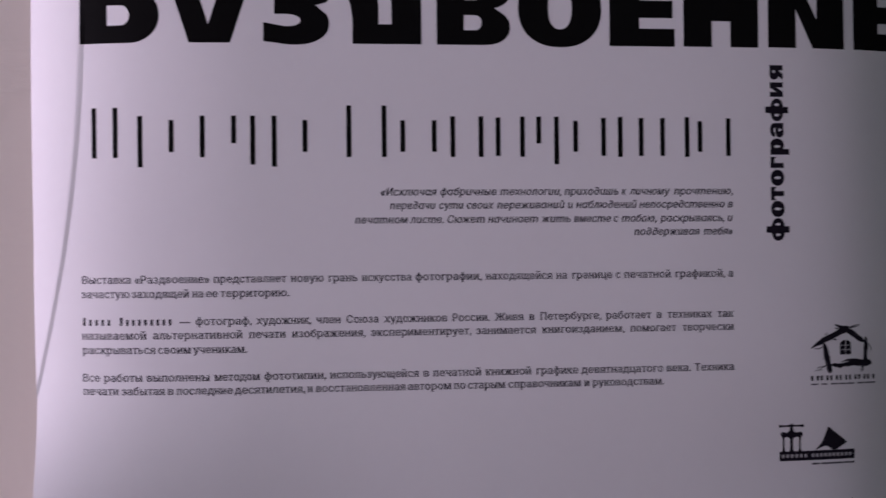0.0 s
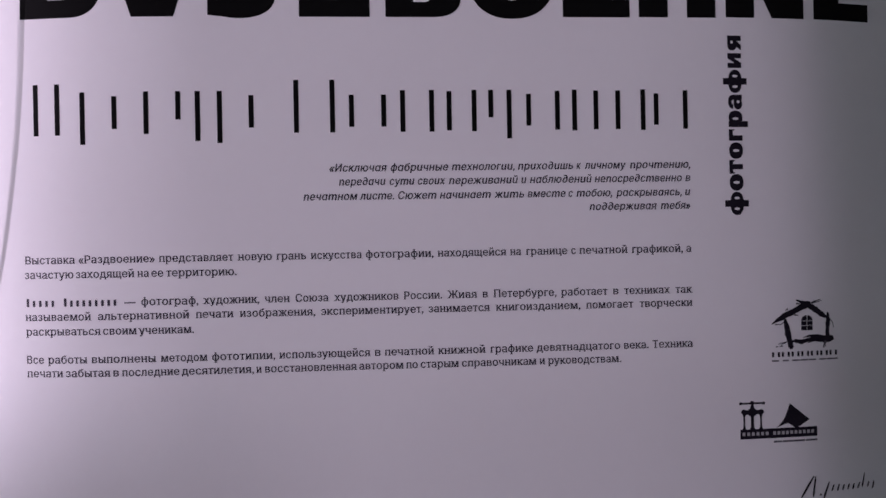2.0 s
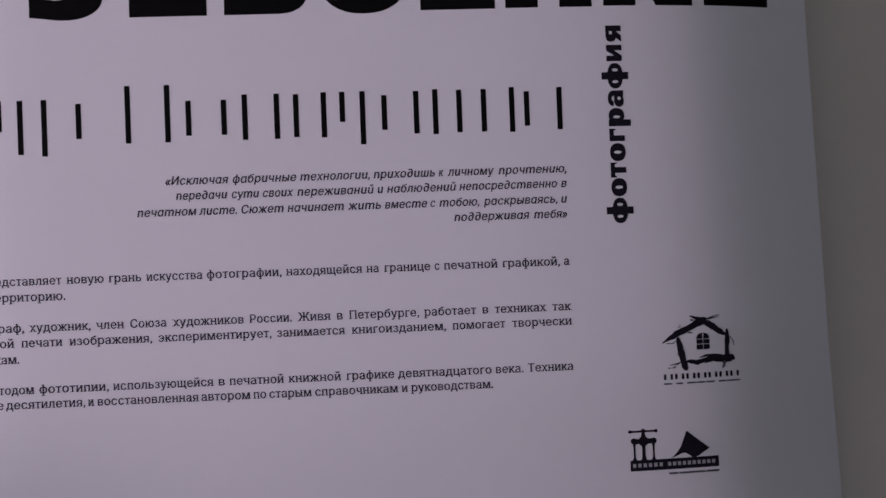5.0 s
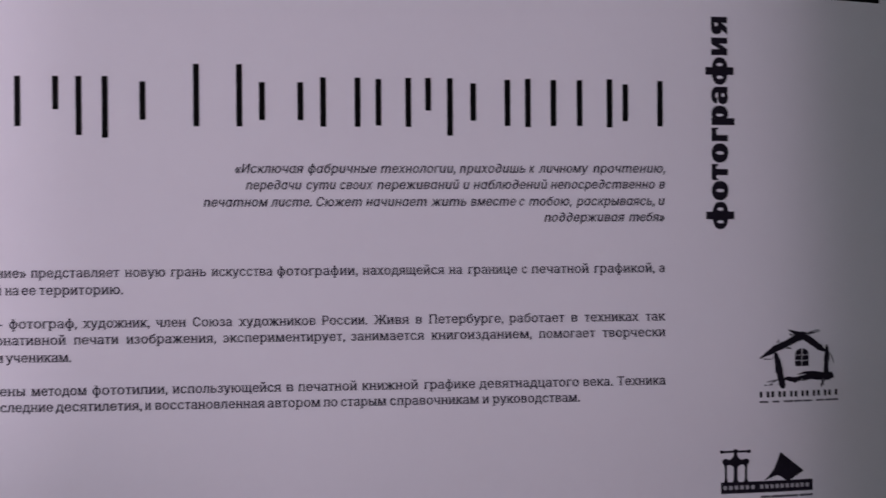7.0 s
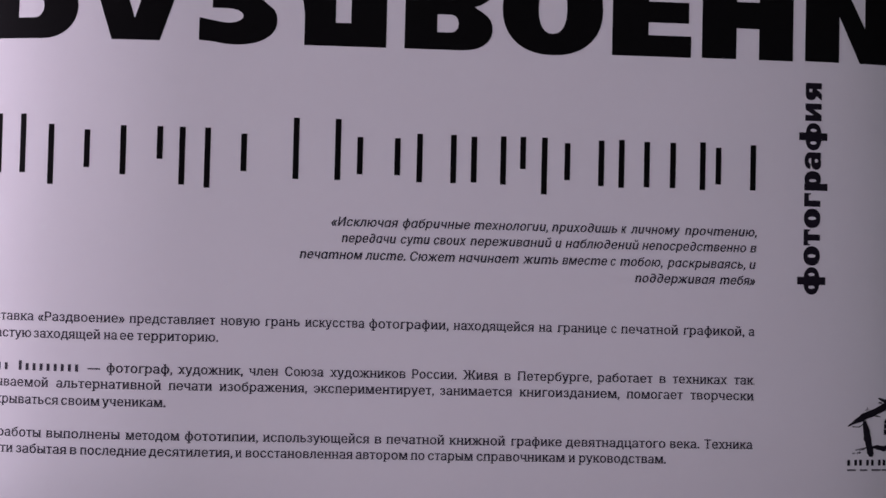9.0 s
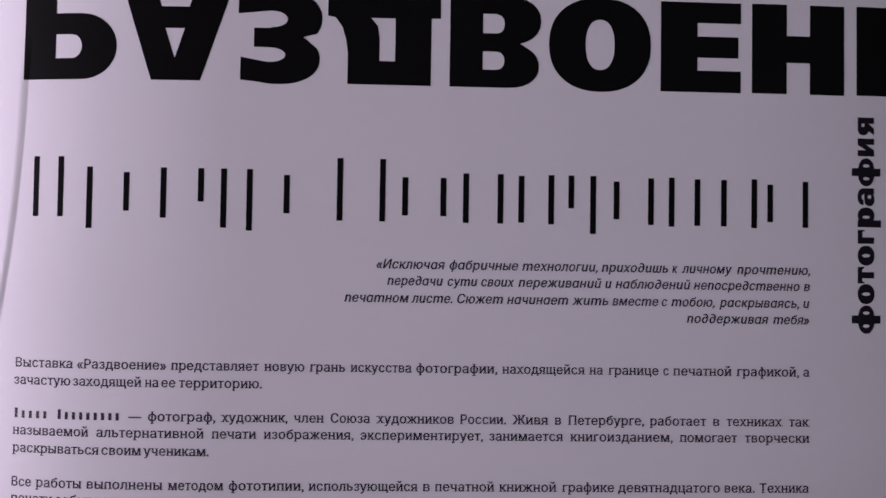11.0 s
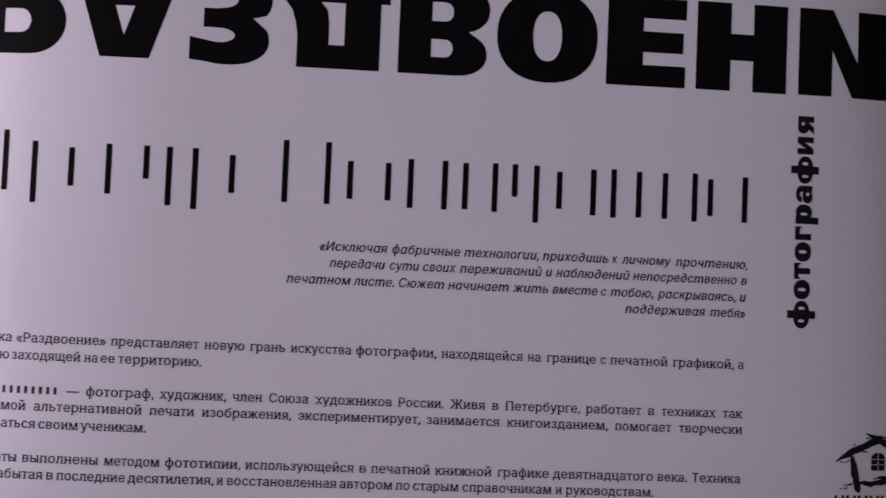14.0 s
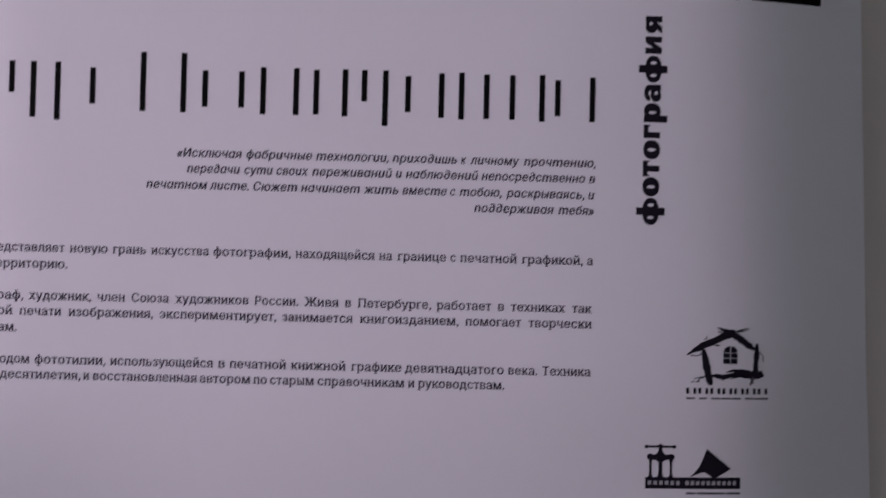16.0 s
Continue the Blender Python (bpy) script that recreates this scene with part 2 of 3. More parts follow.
def surf_y(x, z):
    edge = max(0.0, min(1.0, (x - 0.25) / 0.15))       # the bend at that side leans in towards the head of the sheet
    y = float(np.interp(x + (0.045 if z > 1.5 else 0.03) * edge * (z - 1.5), _gx, _gy))
    if x < 0.0 and z < 1.40:         # the bend eases off towards the foot of the sheet, which twists a little
        f = min(1.0, (1.40 - z) / 0.20)
        f = f * f * (3 - 2 * f)
        if x < -0.12:
            y -= 0.75 * f * (y - FLAT_Y)
        y -= 0.065 * f * x * x
    w = 0.0034 + 0.0048 * max(0.0, min(1.0, (z - 1.38) / 0.4))
    k = max(0.0, min(1.0, 0.5 + (crease(z) - x) / w))
    fade = max(0.0, min(1.0, (1.745 - z) / 0.04))
    lean = 0.7 * max(0.0, min(1.0, (z - 1.42) / 0.2))  # higher up the step rises softly and ends sharply
    y -= STEP * fade * ((1 - lean) * k * k * (3 - 2 * k) + lean * k * (2 - k))
    if z > 1.84:                     # the head of the sheet runs back to the wall, where it is stuck
        f = min(1.0, (z - 1.84) / 0.20)
        y += (WALL_Y - 0.0005 - y) * f * f * (3 - 2 * f)
    return y


def on_sheet(x, z, lift):
    h = 0.0005
    s = (surf_y(x + h, z) - surf_y(x - h, z)) / (2 * h)
    n = math.hypot(1, s)
    p = Vector((x + lift * s / n, surf_y(x, z) - lift / n, z))
    f = max(0.0, min(1.0, (1.43 - z) / 0.16))          # the foot swings back on one side, sliding outwards as it turns
    d = FOOT_SWING * f * f * (3 - 2 * f) * (x - 0.08)
    if x < 0:
        g = max(0.0, min(1.0, (1.50 - z) / 0.20))
        d -= 0.11 * g * g * (3 - 2 * g) * x * x
    if x < -0.16:                                      # and the bend tightens towards the head
        g = max(0.0, min(1.0, (z - 1.50) / 0.18)) * max(0.0, min(1.0, (1.88 - z) / 0.08))
        d += 0.18 * g * g * (3 - 2 * g) * (x + 0.16) ** 2
    return p + Vector(((x - 0.03) * 1.2, 1.0, (z - 1.50) * 1.2)) * d


poster = tagged(new("exhibition_poster"), "white paper exhibition poster with black Russian text, bowed off wall", "poster")
poster.location = (0.09, WALL_Y - 0.0005, SHEET_Z1)
INV = poster.location.copy()


def sheet():
    bm = bmesh.new()
    us = sorted(set([round(i / 150, 5) for i in range(151)] + [round(i / 1200, 5) for i in range(110)] + [round(i / 300, 5) for i in range(230, 300)]))
    nz = 240
    front, back = [], []
    for j in range(nz + 1):
        z = SHEET_Z0 + (SHEET_Z1 - SHEET_Z0) * j / nz
        a, b = edge_left(z), edge_right(z)
        front.append([bm.verts.new(on_sheet(a + (b - a) * u, z, 0) - INV) for u in us])
        back.append([bm.verts.new(on_sheet(a + (b - a) * u, z, -0.0004) - INV) for u in us])
    n = len(us)
    for j in range(nz):
        for i in range(n - 1):
            bm.faces.new((front[j][i], front[j][i + 1], front[j + 1][i + 1], front[j + 1][i]))
            bm.faces.new((back[j][i], back[j + 1][i], back[j + 1][i + 1], back[j][i + 1]))
        bm.faces.new((front[j][0], front[j + 1][0], back[j + 1][0], back[j][0]))
        bm.faces.new((front[j][-1], back[j][-1], back[j + 1][-1], front[j + 1][-1]))
    for i in range(n - 1):
        bm.faces.new((front[0][i], back[0][i], back[0][i + 1], front[0][i + 1]))
        bm.faces.new((front[-1][i], front[-1][i + 1], back[-1][i + 1], back[-1][i]))
    bm.normal_update()
    for f in bm.faces:
        f.smooth = True
    for e in bm.edges:
        if e.calc_face_angle(0.0) > 0.8:
            e.smooth = False
    return part("sheet", bm, PAPER, poster, "white satin paper with a crease along one side edge")


sheet()

# ---- printing: flat shapes in sheet coordinates, laid on the bent sheet ----
def turning(lp):
    return sum(x0 * y1 - x1 * y0 for (x0, y0), (x1, y1) in zip(lp, lp[1:] + lp[:1]))


def fill(loops, even_odd=False):
    """Closed outlines cut into flat-lying four-cornered strips; overlaps are merged, inner outlines stay open."""
    edges = [(p, q) for lp in loops for p, q in zip(lp, lp[1:] + lp[:1]) if abs(p[1] - q[1]) > 1e-12]
    ys = {round(p[1], 9) for lp in loops for p in lp}
    for i, ((ax, ay), (bx, by)) in enumerate(edges):
        for (cx, cy), (dx, dy) in edges[i + 1:]:
            if max(ay, by) < min(cy, dy) or max(cy, dy) < min(ay, by):
                continue
            det = (bx - ax) * (dy - cy) - (by - ay) * (dx - cx)
            if abs(det) > 1e-14:
                t = ((cx - ax) * (dy - cy) - (cy - ay) * (dx - cx)) / det
                u = ((cx - ax) * (by - ay) - (cy - ay) * (bx - ax)) / det
                if 0 < t < 1 and 0 < u < 1:
                    ys.add(round(ay + t * (by - ay), 9))
    ys = sorted(ys)
    quads = []
    for y0, y1 in zip(ys, ys[1:]):
        if y1 - y0 < 1e-8:
            continue
        m = (y0 + y1) / 2
        hits = []
        for (ax, ay), (bx, by) in edges:
            if (ay > m) != (by > m):
                at = [ax + (y - ay) / (by - ay) * (bx - ax) for y in (y0, m, y1)]
                hits.append((at[1], at[0], at[2], 1 if by > ay else -1))
        hits.sort()
        wind, start = 0, None
        for h in hits:
            was = wind % 2 if even_odd else wind
            wind += h[3] if not even_odd else 1
            now = wind % 2 if even_odd else wind
            if not was and now:
                start = h
            elif was and not now and h[0] - start[0] > 1e-9:
                quads.append(((start[1], y0), (h[1], y0), (h[2], y1), (start[2], y1)))
    return quads


def lay_quads(name, quads, mat, parent, lift=0.00009, label=""):
    """Flat strips in sheet coordinates, laid on the bent sheet as one mesh."""
    bm = bmesh.new()
    for q in quads:
        pts = [p for i, p in enumerate(q) if abs(p[0] - q[i - 1][0]) + abs(p[1] - q[i - 1][1]) > 1e-8]
        if len(pts) > 2:
            bm.faces.new([bm.verts.new((x, z, 0)) for x, z in pts])
    bmesh.ops.remove_doubles(bm, verts=bm.verts[:], dist=1e-7)
    a, b = min(v.co.x for v in bm.verts), max(v.co.x for v in bm.verts)
    step = 0.001 if a < -0.29 else 0.004 if a < -0.24 or a > 0.40 else 0.012
    k = a + step
    while k < b:
        bmesh.ops.bisect_plane(bm, geom=bm.verts[:] + bm.edges[:] + bm.faces[:], plane_co=(k, 0, 0), plane_no=(1, 0, 0))
        k += step
    if a < -0.29:
        lo, hi = min(v.co.y for v in bm.verts), max(v.co.y for v in bm.verts)
        k = lo + 0.006
        while k < hi:
            bmesh.ops.bisect_plane(bm, geom=bm.verts[:] + bm.edges[:] + bm.faces[:], plane_co=(0, k, 0), plane_no=(0, 1, 0))
            k += 0.006
    for v in bm.verts:
        v.co = on_sheet(v.co.x, v.co.y, lift) - INV
    bm.normal_update()
    for f in bm.faces:
        if f.normal.y > 0:
            f.normal_flip()
    return part(name, bm, mat, parent, label)


def lay(name, pieces, mat, parent, lift=0.00009, label=""):
    return lay_quads(name, [q for loops in pieces for q in fill(loops)], mat, parent, lift, label)


def print_loops(name, loops, mat, parent, lift=0.00009, label=""):
    return lay_quads(name, fill(loops, True), mat, parent, lift, label)


def thicken(lp, d, level=1.0):
    """An outline moved outwards by d (inner outlines, which run the other way, close up)."""
    out = []
    for i, (x, y) in enumerate(lp):
        a, c = Vector(lp[i - 1]), Vector(lp[(i + 1) % len(lp)])
        p = Vector((x, y))
        e, f = (p - a), (c - p)
        if e.length < 1e-9 or f.length < 1e-9:
            out.append((x, y))
            continue
        e.normalize()
        f.normalize()
        n1, n2 = Vector((-e.y, e.x)), Vector((-f.y, f.x))
        m = n1 + n2
        k = d * 2 / max(0.6, m.length_squared)
        out.append((x + m.x * k, y + m.y * k * level))
    return out


def serifs(loops, reach, thick, way):
    """Small slab feet on the ends of upright strokes."""
    extra = []
    for lp in loops:
        for (x0, y0), (x1, y1) in zip(lp, lp[1:] + lp[:1]):
            if abs(y0 - y1) < 0.004 and 0.06 < abs(x1 - x0) < 0.17:
                a, b = min(x0, x1), max(x0, x1)
                if abs(y0) < 0.035 or -0.28 < y0 < -0.18:
                    extra.append(rect(a - reach, b + reach, y0, y0 + thick)[::way])
                elif abs(y0 - 0.55) < 0.035 or abs(y0 - 0.74) < 0.035:
                    extra.append(rect(a - reach, b + reach * 0.2, y0 - thick, y0)[::way])
    return loops + extra


# cursive forms of some letters, and the scale that brings them to the height of the rest
CURSIVE = {"и": ("u", 1.2), "й": ("ŭ", 1.0), "т": ("m", 1.2), "п": ("n", 1.2), "д": ("∂", 0.98), "а": ("ɑ", 1.0)}


def letter_shapes(chars, bold, footed=False, forms={}, level=1.0):
    """Strips and advance of each letter, from the built-in font."""
    obs = []
    for c in chars:
        drawn, scale = forms.get(c, (c, 1.0))
        for body in (drawn, drawn + drawn):
            cu = bpy.data.curves.new("glyph", "FONT")
            cu.body, cu.size, cu.resolution_u, cu.fill_mode = body, scale, 3, "NONE"
            obs.append((c, body, new("glyph", cu)))
    dg = bpy.context.evaluated_depsgraph_get()
    shapes, right = {}, {}
    for c, body, ob in obs:
        me = bpy.data.meshes.new_from_object(ob.evaluated_get(dg))
        pts = [(v.co.x, v.co.y) for v in me.vertices]
        if len(body) == 2:
            right[c] = max(p[0] for p in pts)
        else:
            nxt = {}
            for e in me.edges:
                i, j = e.vertices
                nxt.setdefault(i, []).append(j)
                nxt.setdefault(j, []).append(i)
            loops, left = [], set(nxt)
            while left:
                first = min(left)
                lp, prev, cur = [first], None, first
                left.discard(first)
                while True:
                    step = [k for k in nxt[cur] if k != prev and k in left]
                    if not step:
                        break
                    prev, cur = cur, step[0]
                    lp.append(cur)
                    left.discard(cur)
                if len(lp) > 2:
                    loops.append([pts[k] for k in lp])
            shapes[c] = loops
        bpy.data.meshes.remove(me)
        cu = ob.data
        bpy.data.objects.remove(ob)
        bpy.data.curves.remove(cu)
    out = {}
    for c, loops in shapes.items():
        w = max(p[0] for lp in loops for p in lp)
        if c == ",":
            loops = [[(0.06, -0.15), (0.04, -0.12), (0.085, -0.06), (0.07, 0.0), (0.06, 0.1), (0.16, 0.1), (0.17, 0.02), (0.14, -0.08)]]
        way = 1 if turning(max(loops, key=lambda lp: abs(turning(lp)))) > 0 else -1
        thick = [thicken(lp, -way * (bold * 1.1 if c in "«»—." else bold), 1.0 if c in "—." else level) for lp in loops]
        if footed and c not in "—.,«»":
            thick = serifs(thick, 0.065, 0.055, way)
        out[c] = (fill(thick), right[c] - w)
    return out


def print_word(text, x0, x1, z, size, mat, parent, font, lean):
    quads, pen = [], 0.0
    for c in text:
        shape, advance = font[c]
        quads += [[(x + pen + lean * y, y) for x, y in q] for q in shape]
        pen += advance + 0.03
    a, b = min(p[0] for q in quads for p in q), max(p[0] for q in quads for p in q)
    k = (x1 - x0) / (b - a)
    lay_quads("text_word", [[(x0 + (x - a) * k, z + y * size) for x, y in q] for q in quads], mat, parent)


def block(name, label=""):
    ob = new(name)
    ob.parent = poster
    if label:
        ob["label"] = label
    return ob


def arc(cx, cz, rx, rz, a0, a1, n=12, power=2.0):
    """Points on a (super)ellipse from angle a0 to a1 in degrees."""
    out = []
    for i in range(n + 1):
        a = radians(a0 + (a1 - a0) * i / n)
        c, s = math.cos(a), math.sin(a)
        out.append((cx + rx * math.copysign(abs(c) ** (2 / power), c), cz + rz * math.copysign(abs(s) ** (2 / power), s)))
    return out


def rect(x0, x1, z0, z1):
    return [(x0, z0), (x1, z0), (x1, z1), (x0, z1)]


# the title: heavy capitals, cap height 100 units, printed upside down by mirroring
def glyph_er():
    return [[(0, 0), (36, 0), (36, 28), (66, 28)] + arc(64, 64, 39, 36, -90, 90, 16, 2.05) + [(0, 100)],
            [(36, 51), (52, 51)] + arc(54, 64, 11, 13, -90, 90, 8) + [(36, 77)]]


def glyph_a():
    return [[(0, 0), (36, 0), (42, 20), (72, 20), (79, 0), (118, 0), (85, 100), (32, 100)], [(46.5, 43.5), (67.5, 43.5), (57, 76)]]


def glyph_ze():
    return [[(0, 26), (0, 4)] + arc(40, 30, 50, 32, -112, 28, 14, 2.2) + [(70, 50)] + arc(42, 74, 46, 28, -22, 114, 14, 2.2) + [(3, 98), (3, 73)]
            + arc(34, 70, 17, 8, 116, -90, 10) + [(17, 62), (17, 41), (34, 41)] + arc(36, 31, 17, 9, 90, -112, 10)]


def glyph_de():
    return [[(0, -16), (24, -16), (24, 0), (100, 0), (100, -16), (122, -16), (122, 26), (112, 26), (112, 100), (22, 100), (22, 66)]
            + [(20, 52), (16, 38), (8, 27), (0, 26)],
            [(46.5, 27), (54, 36), (56, 50), (56, 74), (73, 74), (73, 27)]]


def glyph_ve():
    return [[(0, 0), (66, 0)] + arc(66, 26, 34, 26, -90, 60, 10, 2.2) + [(77, 51)] + arc(64, 76, 34, 24, -50, 90, 10, 2.2) + [(0, 100)],
            [(36, 19), (50, 19)] + arc(52, 30, 8, 10.5, -90, 90, 6) + [(36, 40.5)], [(36, 60.5), (50, 60.5)] + arc(52, 70.5, 8, 10, -90, 90, 6) + [(36, 80.5)]]


def glyph_o():
    return [arc(56, 50, 56, 52, 0, 350, 35, 2.25), arc(56, 50, 16, 28, 0, 345, 23, 2.3)]


def glyph_ye():
    return [[(0, 0), (94, 0), (94, 23), (43, 23), (43, 38), (91, 38), (91, 61.5), (43, 61.5), (43, 76), (94, 76), (94, 100), (0, 100)]]


def glyph_en():
    return [[(0, 0), (39, 0), (39, 35), (65, 35), (65, 0), (104, 0), (104, 100), (65, 100), (65, 65), (39, 65), (39, 100), (0, 100)]]


def glyph_i():
    return [[(0, 0), (40, 0), (71, 60), (71, 0), (112, 0), (112, 100), (65, 100), (40, 47), (40, 100), (0, 100)]]


title = block("title", "heavy black capitals printed upside down as a mirror image")
CAP = 0.0724
TITLE = [(glyph_er, -0.3132, -0.2383, 0), (glyph_a, -0.2340, -0.1490, 0), (glyph_ze, -0.1440, -0.0787, 0), (glyph_de, -0.0743, 0.0144, 0),
         (glyph_ve, 0.0219, 0.0942, 0), (glyph_o, 0.1005, 0.1824, 0), (glyph_ye, 0.1903, 0.2553, 0.0003), (glyph_en, 0.2643, 0.3406, 0.0006),
         (glyph_i, 0.3510, 0.4327, 0.0012), (glyph_ye, 0.4438, 0.5070, 0.0016)]
for make, x0, x1, dz in TITLE:
    g = make()
    w0, w1 = min(p[0] for p in g[0]), max(p[0] for p in g[0])
    print_loops("letter", [[(x0 + (x - w0) / (w1 - w0) * (x1 - x0), 1.7789 + dz - y / 100 * CAP) for x, y in lp] for lp in g], INK, title)

# a line of writing that stands here as upright bars only
name_line = block("name_line", "thin black upright bars in a wide row")
STROKE = 0.0046
BARS = [(-0.3121, -0.2680, "<>"), (-0.2591, -0.2255, "p)"), (-0.2178, -0.1804, "m"), (-0.1763, -0.1436, "yY"), (-0.1348, -0.1015, "p)"),
        (-0.0648, -0.0269, "HH"), (-0.0138, 0.0208, "()"), (0.0340, 0.0658, "hh"), (0.0759, 0.1060, "ch"), (0.1134, 0.1458, "yY"),
        (0.1534, 0.1877, "(c"), (0.1976, 0.2246, "hc"), (0.2379, 0.2690, "ch"), (0.2774, 0.3130, "(c")]
# foot and head of a bar, and how far it stands in from the side of its field
BAR_KINDS = {"<": (1.599, 1.646, 0.22), ">": (1.599, 1.646, 0.22), "p": (1.590, 1.638, 0.0), ")": (1.604, 1.634, 0.0), "m": (1.599, 1.638, 0.44), "y": (1.612, 1.638, 0.12),
             "Y": (1.592, 1.638, 0.2), "H": (1.599, 1.648, 0.0), "(": (1.604, 1.634, 0.0), "h": (1.599, 1.638, 0.0), "c": (1.600, 1.637, 0.06)}
for x0, x1, kinds in BARS:
    for i, kind in enumerate(kinds):
        z0, z1, inset = BAR_KINDS[kind]
        xa = x0 + inset * (x1 - x0) if i == 0 else x1 - inset * (x1 - x0) - STROKE
        print_loops("bar", [rect(xa, xa + STROKE, z0, z1)], INK, name_line)

# the running text, word by word
LINES = [
    ("quote", 1.5624, 1, "«Исключая:-0.0330:0.0204 фабричные:0.0241:0.0782 технологии,:0.0814:0.1412 приходишь:0.1444:0.1975 к:0.2008:0.2052 личному:0.2085:0.2490 прочтению,:0.2529:0.3126"),
    ("quote", 1.5495, 1, "передачи:-0.0244:0.0191 сути:0.0228:0.0461 своих:0.0492:0.0753 переживаний:0.0785:0.1442 и:0.1475:0.1524 наблюдений:0.1556:0.2154 непосредственно:0.2182:0.3039 в:0.3073:0.3124"),
    ("quote", 1.5360, 1, "печатном:-0.0574:-0.0074 листе.:-0.0053:0.0268 Сюжет:0.0305:0.0665 начинает:0.0697:0.1180 жить:0.1212:0.1499 вместе:0.1532:0.1898 с:0.1926:0.1969 тобою,:0.2003:0.2351 раскрываясь,:0.2390:0.3036 и:0.3070:0.3121"),
    ("quote", 1.5230, 1, "поддерживая:0.2127:0.2785 тебя»:0.2824:0.3119"),
    ("first_paragraph", 1.4815, 0, "Выставка:-0.3131:-0.2660 «Раздвоение»:-0.2629:-0.1935 представляет:-0.1899:-0.1224 новую:-0.1183:-0.0874 грань:-0.0833:-0.0559 искусства:-0.0517:-0.0042 фотографии,:-0.0006:0.0628 находящейся:0.0666:0.1318 на:0.1353:0.1462 границе:0.1505:0.1904 с:0.1942:0.1986 печатной:0.2020:0.2491 графикой,:0.2530:0.3037 а:0.3071:0.3122"),
    ("first_paragraph", 1.4681, 0, "зачастую:-0.3139:-0.2678 заходящей:-0.2657:-0.2121 на:-0.2096:-0.1988 ее:-0.1968:-0.1861 территорию.:-0.1835:-0.1196"),
    ("second_paragraph", 1.4421, 0, "|:-0.3139:-0.2841 |:-0.2783:-0.2270 —:-0.2218:-0.2116 фотограф,:-0.2065:-0.1548 художник,:-0.1508:-0.0995 член:-0.0948:-0.0716 Союза:-0.0664:-0.0358 художников:-0.0311:0.0292 России.:0.0340:0.0701 Живя:0.0749:0.1033 в:0.1087:0.1135 Петербурге,:0.1189:0.1792 работает:0.1836:0.2288 в:0.2344:0.2394 техниках:0.2450:0.2904 так:0.2955:0.3126"),
    ("second_paragraph", 1.4293, 0, "называемой:-0.3142:-0.2524 альтернативной:-0.2462:-0.1632 печати:-0.1576:-0.1233 изображения,:-0.1177:-0.0485 экспериментирует,:-0.0433:0.0523 занимается:0.0571:0.1152 книгоизданием,:0.1208:0.2021 помогает:0.2076:0.2537 творчески:0.2598:0.3123"),
    ("second_paragraph", 1.4158, 0, "раскрываться:-0.3139:-0.2439 своим:-0.2418:-0.2110 ученикам.:-0.2098:-0.1594"),
    ("third_paragraph", 1.3899, 0, "Все:-0.3138:-0.2975 работы:-0.2937:-0.2568 выполнены:-0.2526:-0.1941 методом:-0.1900:-0.1476 фототипии,:-0.1435:-0.0860 использующейся:-0.0824:0.0019 в:0.0062:0.0114 печатной:0.0151:0.0617 книжной:0.0654:0.1104 графике:0.1147:0.1559 девятнадцатого:0.1591:0.2401 века.:0.2440:0.2680 Техника:0.2719:0.3121"),
    ("third_paragraph", 1.3774, 0, "печати:-0.3141:-0.2795 забытая:-0.2769:-0.2359 в:-0.2333:-0.2282 последние:-0.2256:-0.1734 десятилетия,:-0.1713:-0.1058 и:-0.1037:-0.0986 восстановленная:-0.0955:-0.0109 автором:-0.0088:0.0328 по:0.0349:0.0460 старым:0.0487:0.0849 справочникам:0.0876:0.1589 и:0.1616:0.1671 руководствам.:0.1698:0.2409"),
]
BLOCKS = {}
CHARS = sorted({c for row in LINES for w in row[3].split() for c in w.split(":")[0]})
FONT_TEXT = letter_shapes(CHARS, 0.019, True, level=0.4)
FONT_ITALIC = letter_shapes(CHARS, 0.021, forms=CURSIVE, level=0.5)
for para, z, italic, words in LINES:
    if para not in BLOCKS:
        BLOCKS[para] = block(para, "small italic dark text set flush right" if italic else "small dark serif-weight text in justified lines")
    for item in words.split():
        w, a, b = item.split(":")
        a, b = float(a), float(b)
        if w == "|":
            n = round((b - a) / 0.0058)
            for i in range(n):
                xa = a + (b - a) * (i + 0.2) / n
                print_loops("bar", [rect(xa, xa + 0.0024, z, z + (0.0076 if i == 0 else 0.0056))], TEXT_INK, BLOCKS[para])
        else:
            print_word(w, a, b, z, 0.0100, TEXT_INK, BLOCKS[para], FONT_ITALIC if italic else FONT_TEXT, 0.2 if italic else 0.0)

# ---- the word set upright along the edge ----
side = block("side_word", "heavy rounded black word running upwards")


